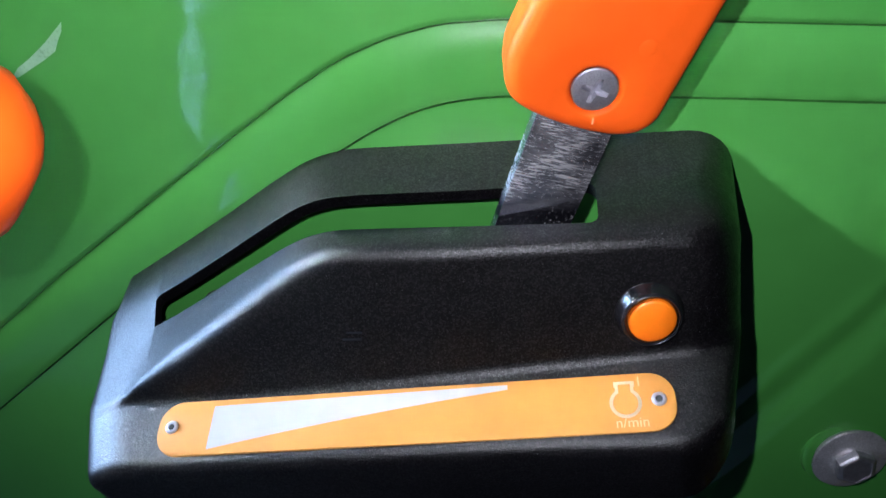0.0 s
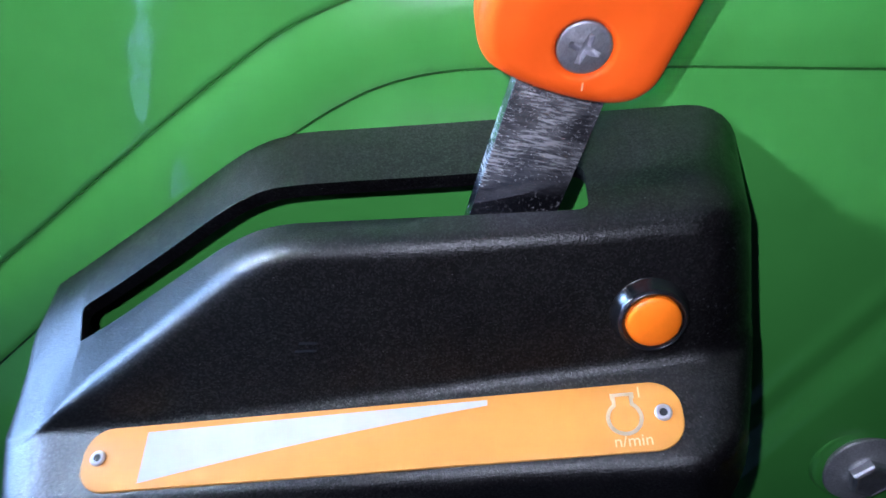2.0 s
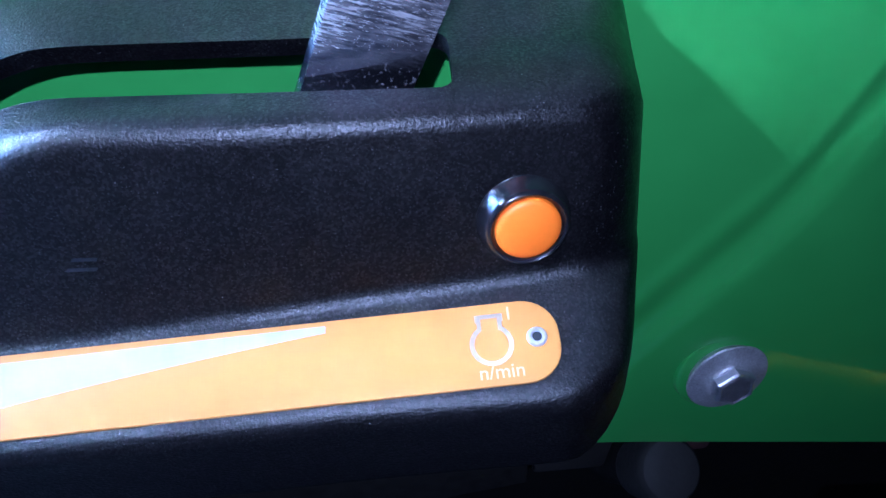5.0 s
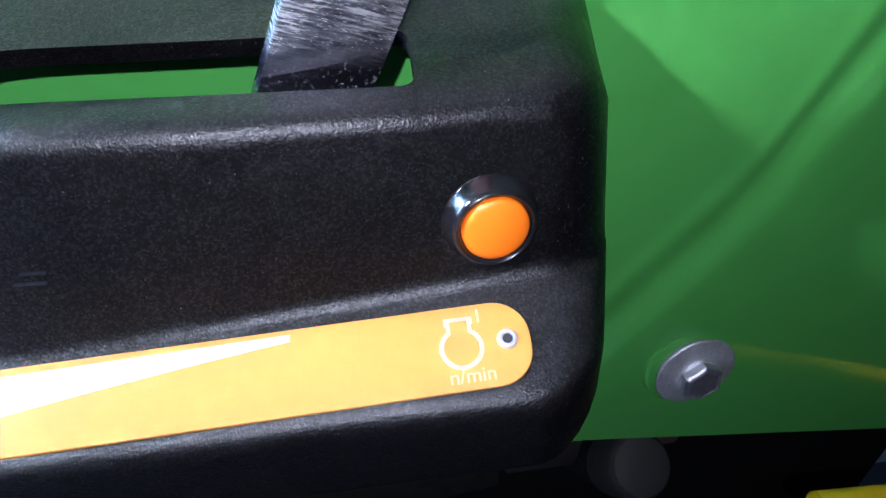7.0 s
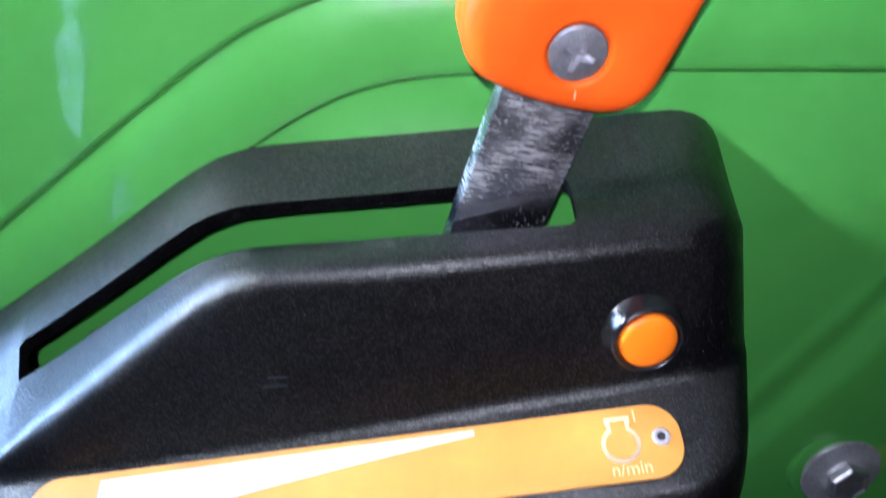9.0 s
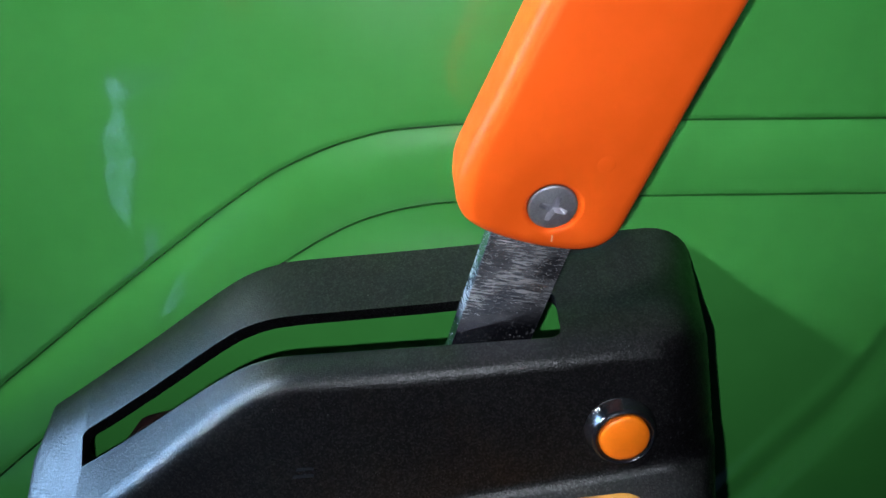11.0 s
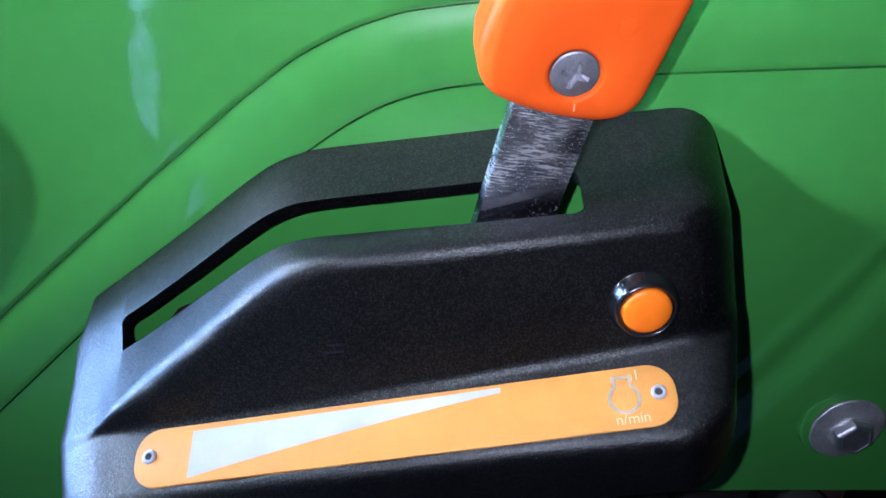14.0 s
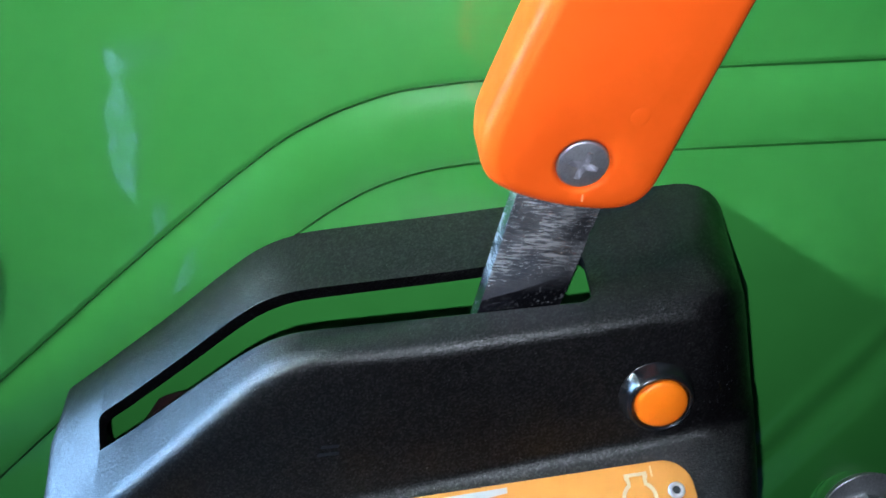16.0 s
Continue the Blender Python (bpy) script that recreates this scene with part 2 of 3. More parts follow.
def lathe(bm, rings, m, seg=40, cap=True):
    """Rings of (radius, height) in mm about z of m."""
    loops = []
    for r, h in rings:
        loops.append([bm.verts.new(m @ Vector((r / 1000 * math.cos(a), r / 1000 * math.sin(a), h / 1000))) for a in (2 * math.pi * i / seg for i in range(seg))])
    for a, b in zip(loops, loops[1:]):
        for i in range(seg):
            bm.faces.new((a[i], a[(i + 1) % seg], b[(i + 1) % seg], b[i]))
    if cap:
        bm.faces.new(loops[0][::-1])
        bm.faces.new(loops[-1])
    return bm


def slab(outline, low, high, m, bevel=0.0, seg=2):
    """An outline of (x, y) in mm, raised from low to high along z of m, its upper rim rounded."""
    bm = bmesh.new()
    levels = [(0.0, low)]
    if bevel:
        levels += [(bevel * (1 - math.cos(a)), high - bevel + bevel * math.sin(a)) for a in (math.pi / 2 * i / seg for i in range(seg + 1))]
    else:
        levels.append((0.0, high))
    n = len(outline)
    pts = [Vector(p) for p in outline]
    turn = sum(pts[i - 1].x * pts[i].y - pts[i].x * pts[i - 1].y for i in range(n))
    normals = []
    for i in range(n):
        a, b = (pts[i] - pts[i - 1]).normalized(), (pts[(i + 1) % n] - pts[i]).normalized()
        d = (a + b).normalized()
        normals.append(Vector((-d.y, d.x)) * (1 if turn > 0 else -1))
    loops = [[bm.verts.new(m @ Vector(((p.x + q.x * s) / 1000, (p.y + q.y * s) / 1000, h / 1000))) for p, q in zip(pts, normals)] for s, h in levels]
    for a, b in zip(loops, loops[1:]):
        for i in range(n):
            bm.faces.new((a[i], a[(i + 1) % n], b[(i + 1) % n], b[i]))
    bm.faces.new(loops[0][::-1])
    bm.faces.new(loops[-1])
    return bm


def rounded(w, h, r, seg=6):
    """A rectangle w x h with corners rounded by r, about its middle."""
    out = []
    for cx, cy, a0 in ((w / 2 - r, h / 2 - r, 0), (-w / 2 + r, h / 2 - r, 90), (-w / 2 + r, -h / 2 + r, 180), (w / 2 - r, -h / 2 + r, 270)):
        out += [(cx + r * math.cos(radians(a0 + 90 * i / seg)), cy + r * math.sin(radians(a0 + 90 * i / seg))) for i in range(seg + 1)]
    return out


def box(bm, lo, hi):
    v = [bm.verts.new((x, y, z)) for z in (lo[2], hi[2]) for y in (lo[1], hi[1]) for x in (lo[0], hi[0])]
    for f in ((0, 2, 3, 1), (4, 5, 7, 6), (0, 1, 5, 4), (2, 6, 7, 3), (0, 4, 6, 2), (1, 3, 7, 5)):
        bm.faces.new([v[i] for i in f])
    return bm


def tube(bm, path, radius, seg=16):
    """A round bar along places in metres."""
    path = [Vector(p) for p in path]
    loops = []
    for i, p in enumerate(path):
        d = (path[min(i + 1, len(path) - 1)] - path[max(i - 1, 0)]).normalized()
        s = d.cross(Vector((0, 1, 0.01))).normalized()
        q = d.cross(s)
        loops.append([bm.verts.new(p + radius * (math.cos(a) * s + math.sin(a) * q)) for a in (2 * math.pi * k / seg for k in range(seg))])
    for a, b in zip(loops, loops[1:]):
        for i in range(seg):
            bm.faces.new((a[i], a[(i + 1) % seg], b[(i + 1) % seg], b[i]))
    bm.faces.new(loops[0][::-1])
    bm.faces.new(loops[-1])
    return bm


def curve(points, soft=0.0):
    """A function through control points, its bends softened over soft mm."""
    xs, ys = zip(*sorted(points))

    def value(u):
        if not soft:
            return float(np.interp(u, xs, ys))
        some = np.linspace(u - soft, u + soft, 13)
        low, high = some < xs[0], some > xs[-1]
        v = np.interp(some, xs, ys)
        v[low] = ys[0] + (some[low] - xs[0]) * (ys[1] - ys[0]) / (xs[1] - xs[0])
        v[high] = ys[-1] + (some[high] - xs[-1]) * (ys[-1] - ys[-2]) / (xs[-1] - xs[-2])
        return float(v.mean())
    return value


def eased(k):
    k = min(1.0, max(0.0, k))
    return k * k * (3 - 2 * k)


# ---- fender wall with its pressed ribs ----
RIB_OUT = curve([(-300, -304), (-172, -193.5), (-142, -167.8), (-116, -147), (-90, -126), (-69, -109.6), (-50, -95), (-32, -82.4), (-16, -75), (-1, -70.6), (18, -68.8), (82, -68), (420, -68)], 5)
RIB_IN = curve([(-300, -339), (-187, -238.5), (-151, -207), (-125, -184), (-70, -138), (-33, -112.5), (-22, -105), (-9, -98), (3, -94.3), (15, -92.4), (70, -90.8), (420, -90.2)], 5)
WALL_LOW, WALL_HIGH, WALL_LEFT, WALL_RIGHT = -277, 170, -205, 420


def wall_y(x):
    """The wall's plane, which turns slightly to the viewer towards the right, in mm."""
    return -8.4 - 0.079 * x


def fold(x, z):
    """How far the sheet leans back towards its lower right edge, in mm."""
    d = max(0.0, (x - 104) * -0.55 + (z + 121) * -0.83)
    near = min(1.0, max(0.0, (x - 40) / 50))
    return near * 0.04 * d * d / (d + 10)


CHANNEL_HIGH = curve([(60, -300), (90, -252), (114, -211), (123, -194), (147, -153), (158, -119), (180, -50), (420, 700)], 3)
CHANNEL_LOW = curve([(70, -330), (110, -259), (132, -221), (156, -178), (170, -144), (195, -65), (420, 650)], 3)


def channel(x, z):
    """How deep the slanting channel beside the console is pressed in, and the set-back sheet beyond it, in mm."""
    high, low = CHANNEL_HIGH(x), CHANNEL_LOW(x)
    r = (high - z) / (high - low)
    depth, level = 0.0, 0.0
    for start, end, to in ((-0.14, 0.1, -0.7), (0.1, 0.48, 0.2), (0.48, 1.05, -2.6), (1.05, 3.0, -2.1)):
        if r <= start:
            break
        k = min(1.0, (r - start) / (end - start))
        depth = level + (to - level) * k * k * (3 - 2 * k)
        level = to
    return depth


def fender_wall():
    bm = bmesh.new()
    xs = np.unique(np.concatenate([np.linspace(WALL_LEFT, -200, 3), np.linspace(-200, 230, 216), np.linspace(230, WALL_RIGHT, 20)]))
    cols = []
    for x in xs:
        low_edge = WALL_LOW - 60 * eased((80 - x) / 40)
        o, i = max(RIB_OUT(x), low_edge + 34), max(RIB_IN(x), low_edge + 8)
        tilt = math.cos(math.atan((RIB_OUT(x + 2) - RIB_OUT(x - 2)) / 4))
        col = [(z, 0.0) for z in np.linspace(WALL_HIGH, o + 6, 16)]
        s = 1 / tilt
        col += [(o + 2 * s, 0.0), (o + 0.8 * s, 0.05), (o + 0.4 * s, 0.3), (o + 0.35 * s, 2.3), (o - 0.35 * s, 2.3), (o - 0.4 * s, 0.75), (o - 1.2 * s, 0.6), (o - 2.2 * s, 0.4)]
        width = o - i - 2.2 * s
        col += [(o - 2.2 * s - k * width, 0.4 - 1.3 * math.sin(math.pi / 2 * min(1.0, k / 0.4)) + (0.5 * ((k - 0.4) / 0.6) ** 2 if k > 0.4 else 0)) for k in (0.05, 0.11, 0.18, 0.26, 0.34, 0.45, 0.58, 0.72, 0.86)]
        col += [(i + 0.9 * s, -0.5), (i + 0.4 * s, -0.3), (i + 0.35 * s, 2.2), (i - 0.35 * s, 2.2), (i - 0.4 * s, 0.05), (i - 2 * s, 0.0)]
        col += [(z, 0.0) for z in np.linspace(i - 4, low_edge, 104)]
        cols.append([bm.verts.new(at(x, wall_y(x) + y + (min(1, (i - z) / 6) * (fold(x, z) + channel(x, z)) if z < i else 0), z)) for z, y in col])
    for a, b in zip(cols, cols[1:]):
        for k in range(len(a) - 1):
            bm.faces.new((a[k], a[k + 1], b[k + 1], b[k]))
    bmesh.ops.recalc_face_normals(bm, faces=bm.faces)
    low, high = [c[-1] for c in cols], [c[0] for c in cols]
    # the sheet's lower and upper edges turn back
    for row in (low, high):
        back = [bm.verts.new(v.co + Vector((0, 0.05, 0))) for v in row]
        for k in range(len(row) - 1):
            bm.faces.new((row[k], row[k + 1], back[k + 1], back[k]))
    wall = finish("fender_wall", bm, PAINT, 50)
    return tagged(wall, "glossy green painted tractor fender wall with pressed ribs", "fender", kind="structure")


wall = fender_wall()

# ---- throttle console: a moulded cover on the wall ----
ROLL = radians(9.8)
CONSOLE = Matrix.Translation(at(0, 0, -150)) @ Matrix.Rotation(-ROLL, 4, "Y")


def on_console(u, y, w):
    return CONSOLE @ Vector((u / 1000, y / 1000, w / 1000))


def line(points, soft=7):
    return curve(points, soft)


LABEL_Y = curve([(-117, -61.5), (-85.6, -64.4), (57.8, -77.7), (90, -80.6)])
BACK_W = line([(-120, 1.5), (-96, 12.6), (-71.5, 24.4), (-48.5, 36.4), (-35, 42.4), (-24, 43.2), (10, 40.4), (80, 34.8), (110, 32.5)])
SLOTB_Y = line([(-117, -19), (-92, -23.4), (-60, -26), (-20, -28.8), (20, -32), (47, -33.5), (90, -36)])
SLOTB_W = line([(-120, -3.2), (-92, 10), (-66, 22.8), (-45, 33.6), (-34, 38.2), (-24, 38.4), (20, 35), (47, 33.2), (90, 30)])
SLOTF_Y = line([(-117, -30), (-95, -32.4), (-24, -42), (47, -51.5), (90, -56)], 5)
SLOTF_W = line([(-120, -8.6), (-95, 3.1), (-82, 9.4), (-61, 20.6), (-41, 31), (-30, 34.8), (-24, 34.7), (47, 30.5), (90, 28)])
RIDGE_Y = line([(-120, -50), (-108, -54), (-100, -54.5), (-80, -54.6), (-60, -53.5), (-40, -52), (-23, -53), (7, -56), (53, -58.5), (90, -60)])
RIDGE_W = line([(-120, -14), (-103, -7), (-95, -2.2), (-82, 5.3), (-60, 17), (-40, 28.2), (-30, 33), (-22, 34.6), (7, 32.0), (53, 27.5), (90, 24)])
FOOT_Y = line([(-120, -53.5), (-103, -54), (-84, -56), (-60, -57.6), (-23, -60.6), (60, -65.5), (90, -66.5)])
LEFT, RIGHT, SLOT_L, SLOT_R = -117.0, 85.5, -95.0, 47.5
DOWN = Vector((-0.92, -0.39))   # down the label's face, in (y, w)


def corner(near_end, r):
    """How far a slot's rounded corner closes in, at a distance from the slot's end."""
    d = max(0.0, r - near_end)
    return r - math.sqrt(max(0.0, r * r - d * d))


def profile(u, inset):
    """The corners of the cover's section at u, as (y, w, rounding)."""
    o = inset
    mid = Vector((LABEL_Y(u), -12.7))
    h = mid + DOWN * 13.0
    back, front = Vector((SLOTB_Y(u) + o * 0.3, SLOTB_W(u) - o)), Vector((SLOTF_Y(u) + o * 0.75, SLOTF_W(u) - o))
    across = (front - back).normalized()
    root = Vector((wall_y(u) + 1, BACK_W(u) - o))
    along = (back - root).normalized()
    if inset in (0, 4.2):
        close = corner(abs(u - SLOT_R), 4.0) + (corner(u - SLOT_L, 2.2) if u >= SLOT_L else 2.2 * (1 - eased((SLOT_L - u) / 18)))
        back, front = back + along * close, front - across * corner(abs(u - SLOT_R), 3.0)
    # the arm behind the slot is a little crowned
    crown = (root + back) / 2 + Vector((-along.y, along.x)) * (-0.9 * eased((u - SLOT_L + 10) / 12) * eased((40 - u) / 30))
    ridge = Vector((RIDGE_Y(u) + o, RIDGE_W(u) - o - 2.5 * eased((u - 55) / 30) ** 2))
    foot = Vector((FOOT_Y(u) + o, mid.y + (FOOT_Y(u) - mid.x) * 0.424 - o * 0.2))
    # left of the front face's tip the slope runs straight on to the label's face
    k = eased((-96 - u) / 13)
    drop = 0.0155 * max(0.0, -99 - u) ** 2
    ridge = ridge.lerp(Vector((-53 + o, mid.y + (-53 - mid.x) * 0.424 + 0.5 - drop)), k)
    foot = foot.lerp(Vector((-55.5 + o, mid.y + (-55.5 - mid.x) * 0.424 + 0.2 - drop)), k)
    h = h - Vector((0, drop))
    return [
        (root.x, root.y, 0), (crown.x, crown.y, 0), (back.x, back.y, 0), (front.x, front.y, 0),
        (ridge.x, ridge.y, 9 - 3 * eased((u + 10) / 30) + 9 * eased((u - 50) / 30)), (foot.x, foot.y, 6),
        (h.x + o, h.y - o * 0.1, 6), (h.x + 3 + o, -43 + o, 4), (-40, -47 + o, 4), (wall_y(u) + 1, -58 + o, 0),
    ]


def filleted(corners, seg=6):
    """The section with its corners rounded; every section gets the same number of places."""
    out = []
    for k, (y, w, r) in enumerate(corners):
        p = Vector((y, w))
        if not r:
            out.append(p)
            continue
        a, b = Vector(corners[k - 1][:2]) - p, Vector(corners[k + 1][:2]) - p
        la, lb = a.length, b.length
        a, b = a / la, b / lb
        half = max(0.05, a.angle(b) / 2)
        t = min(r / math.tan(half), 0.48 * la, 0.48 * lb)
        for i in range(seg + 1):
            s = i / seg
            q0, q1 = p + a * t * (1 - s), p + b * t * s
            out.append(q0 * (1 - s) + q1 * s)
    return out


def console_shell():
    bm = bmesh.new()
    stations = []
    for a in (90, 72, 54, 36, 18):
        stations.append((LEFT + 4 * (1 - math.sin(radians(a))), 4 * (1 - math.cos(radians(a)))))
    ends = [0.25, 0.6, 1.0, 1.5, 2.1, 2.8, 3.5]
    body = list(np.linspace(LEFT + 4, SLOT_L, 14)) + [SLOT_L + e for e in ends] + list(np.linspace(SLOT_L + 4.5, SLOT_R - 4.5, 62)) + [SLOT_R - e for e in ends[::-1]] + [SLOT_R] + list(np.linspace(SLOT_R, RIGHT - 13, 10))[1:]
    stations += [(u, 0) for u in body]
    for a in (15, 30, 45, 60, 75, 90):
        stations.append((RIGHT - 13 + 13 * math.sin(radians(a)), 13 * (1 - math.cos(radians(a)))))
    def ring(u, o):
        k = min(1, max(0, (u - 10) / 74))
        k = k * k * (3 - 2 * k)
        lean = eased((-84 - u) / 33)
        return [bm.verts.new(on_console(u + k * (0.22 if p.x > -60 else 0.42) * (p.x + 60) + lean * (0.02 * max(0.0, -3 - p.x) - 3.2 * math.sin(math.pi * min(1.0, max(0.0, (-3 - p.x) / 66))) + 0.3 * max(0.0, -24 - p.y)), p.x, p.y)) for p in filleted(profile(u, o))]

    outer = [(u, ring(u, o)) for u, o in stations]
    inner = [(u, ring(min(RIGHT - 4, max(LEFT + 4, u)), o + 4.2)) for u, o in stations]
    slot = [k for k, (u, _) in enumerate(outer) if SLOT_L - 0.01 <= u <= SLOT_R + 0.01]
    for rows, flip in ((outer, False), (inner, True)):
        for j, ((_, a), (_, b)) in enumerate(zip(rows, rows[1:])):
            for k in range(len(a) - 1):
                if k == 2 and slot[0] <= j < slot[-1]:
                    continue
                four = (a[k], a[k + 1], b[k + 1], b[k])
                bm.faces.new(four[::-1] if flip else four)
        for _, row in (rows[0], rows[-1]):
            n = len(row)
            for k in range(n // 2):
                four = list(dict.fromkeys((row[k], row[k + 1], row[n - 2 - k], row[n - 1 - k])))
                if len(four) > 2:
                    bm.faces.new(four)

    def rim(a, b, c, d):
        bm.faces.new((a, b, c, d))

    for j in range(slot[0], slot[-1]):
        for k in (2, 3):
            rim(outer[j][1][k], outer[j + 1][1][k], inner[j + 1][1][k], inner[j][1][k])
    for j in (slot[0], slot[-1]):
        rim(outer[j][1][2], outer[j][1][3], inner[j][1][3], inner[j][1][2])
    for j in range(len(outer) - 1):
        for k in (0, -1):
            rim(outer[j][1][k], outer[j + 1][1][k], inner[j + 1][1][k], inner[j][1][k])
    return bm


console = thing("throttle_console", on_console(0, -2, -50), "black grained plastic throttle console bolted to the green fender", "console")
part("shell", console_shell(), PLASTIC, console, sharp=58)

FACE_M = CONSOLE @ frame_of(Vector((-24, -60.9, 9.6)) / 1000, (1, 0, 0.02), (0, -0.96, 0.26))
for x, y, l in ((0, 1.3, 4.5), (-1.0, -0.6, 5.5)):
    m = FACE_M @ Matrix.Translation((x / 1000, y / 1000, 0)) @ Matrix.Rotation(radians(-9), 4, "Z")
    part("scuff", slab([(-l / 2, 0), (0, -0.05), (l / 2, 0.01), (0.2 * l, 0.04)], -1.5, 0.05, m), SCUFF, console)

# boot under the cover, with a steel clip at its edge
part("boot", slab([(-108, -118), (66, -118), (70, -52), (62, -38), (-106, -36)], 4, 46, CONSOLE @ Matrix.Rotation(radians(90), 4, "X"), 5), RUBBER, console, "black rubber boot")
part("clip", slab(rounded(10, 4, 1), -1.5, 0.5, CONSOLE @ frame_of(Vector((23, -47.5, -83.5)) / 1000, (1, 0, 0.1), (0, -0.9, 0.4)), 0.4), SCREW, console, "small grey steel clip")

part("bracket", slab([(-96, -17), (-95, -11.5), (-86, -3.4), (-83.2, -2.6), (-75, -2.2), (-71, -17)], 7, 12, CONSOLE @ Matrix.Rotation(radians(90), 4, "X"), 1.0), BROWN, console, "dark red-brown bracket behind the slot")

# label plate riveted on the console
LU = Vector((143.4, -13.3, 0)).normalized()
LN = Vector((0, -0.39, 0.92))
PLATE_M = CONSOLE @ frame_of(Vector((-13.9, -71.05, -12.7)) / 1000, LU, LN)
plate = part("label_plate", slab([(x, y - 0.5) for x, y in rounded(152.8, 17.0, 7.2, 8)], -0.3, 0.8, PLATE_M, 0.25), PLATE, console, "amber label plate with a pale tapering wedge")


def printed(name, outline, mat=None, parent=None):
    return part(name, slab(outline, 0.6, 0.87, PLATE_M), mat or WHITE, parent or plate)


def wedge():
    top = [(-59.0, 6.0), (30.5, 6.9)]
    low = []
    for i in range(13):
        s = i / 12
        low.append((30.5 - 90.0 * s, 5.5 + (-7.4 - 5.5) * (0.72 * s + 0.28 * s * s)))
    return top + low


printed("wedge", wedge())


def symbol():
    """The outline of an engine: a round bowl under a notched top bar."""
    bm = bmesh.new()
    outer, inner = [], []
    cx, cy = 62.9, -0.6
    for i in range(31):
        a = radians(125 + 290 * i / 30)
        outer.append((cx + 4.35 * math.cos(a), cy + 4.35 * math.sin(a)))
        a = radians(119 + 302 * i / 30)
        inner.append((cx + 3.4 * math.cos(a), cy + 3.4 * math.sin(a)))
    outer += [(cx + 2.5, cy + 4.6), (cx + 2.8, cy + 4.7), (cx + 2.8, cy + 6.3), (cx - 2.8, cy + 6.3), (cx - 2.8, cy + 4.7), (cx - 2.5, cy + 4.6)]
    inner += [(cx + 1.65, cy + 3.6), (cx + 1.65, cy + 5.4), (cx + 1.6, cy + 5.45), (cx - 1.6, cy + 5.45), (cx - 1.65, cy + 5.4), (cx - 1.65, cy + 3.6)]
    a = [bm.verts.new(PLATE_M @ Vector((x / 1000, y / 1000, 0.00087))) for x, y in outer]
    b = [bm.verts.new(PLATE_M @ Vector((x / 1000, y / 1000, 0.00087))) for x, y in inner]
    n = len(a)
    for i in range(n):
        j = (i + 1) % n
        bm.faces.new((a[i], a[j], b[j], b[i]))
    bmesh.ops.solidify(bm, geom=bm.faces[:], thickness=-0.0002)
    return bm


part("engine_symbol", symbol(), PRINT, plate)


def lettering(name, text, size, x, y):
    data = bpy.data.curves.new(name, "FONT")
    data.body, data.size, data.extrude, data.align_x, data.align_y = text, size / 1000, 0.0001, "CENTER", "CENTER"
    ob = bpy.data.objects.new(name, data)
    scene.collection.objects.link(ob)
    bpy.context.view_layer.update()
    me = bpy.data.meshes.new_from_object(ob.evaluated_get(bpy.context.evaluated_depsgraph_get()))
    bpy.data.objects.remove(ob)
    me.transform(PLATE_M @ Matrix.Translation(Vector((x, y, 0.8)) / 1000))
    me.materials.clear()
    me.materials.append(LETTERS)
    out = new(name, me)
    out.parent = plate
    out.matrix_parent_inverse = plate.matrix_world.inverted()
    return out


lettering("lettering", "n/min", 4.0, 64.2, -6.3)
lettering("numeral", "1", 4.0, 66.9, 5.4)
for x in (-71.9, 71.9):
    m = PLATE_M @ Matrix.Translation((x / 1000, 0, 0))
    rivet = part("rivet", lathe(bmesh.new(), [(2.05, 0.5), (2.05, 1.1), (1.7, 1.5), (1.15, 1.55), (0.95, 1.1)], m, 24), RIVET, plate, "pale aluminium rivet")
    # a near-black plug paints the shade inside the rivet's hollow
    part("bore_shade", lathe(bmesh.new(), [(0.95, 0.9), (0.95, 1.3), (0.3, 1.35)], m, 16), BORE_SHADE, rivet)

# push button
BUTTON_M = CONSOLE @ frame_of(Vector((59.0, -61.6, 5.2)) / 1000, (1, 0, 0), (0, -0.992, 0.125))
bezel = part("push_button", lathe(bmesh.new(), [(10.9, -3), (10.9, 0.1), (10.6, 0.5), (9.9, 0.6), (9.6, 0.9), (8.6, 4.0), (8.1, 4.8), (7.6, 5.0), (7.0, 4.6), (6.7, 3.5)], BUTTON_M, 48), GLOSS, console, "glossy black push button with an orange cap", sharp=50)
part("button_cap", lathe(bmesh.new(), [(6.6, 3.0), (6.6, 4.7), (6.35, 5.1), (5.5, 5.4), (3, 5.7), (0.5, 5.8)], BUTTON_M, 40), CAP, bezel, "orange button cap", sharp=50)

# ---- throttle lever ----
LEVER_D = Vector((8.9, -5.4, 36.1)).normalized()
LEVER_X = (Vector((20.3, 0.5, -5.2)) - Vector((20.3, 0.5, -5.2)).project(LEVER_D)).normalized()
LEVER_N = LEVER_X.cross(LEVER_D)   # out of the flat bar, towards the viewer
LEVER_M = frame_of(at(13.6, -45.3, -116.7), LEVER_X, LEVER_N)   # x across, y up the bar, z out
lever = thing("throttle_lever", LEVER_M @ Vector((0.01, -0.045, 0)), "bright steel throttle lever with an orange plastic grip", "lever")
part("blade", slab([(0.9, -48), (21.7, -48), (21.7, 60), (0.9, 60)], -5, 0, LEVER_M, 0.5), STEEL, lever, "scuffed bright steel bar")


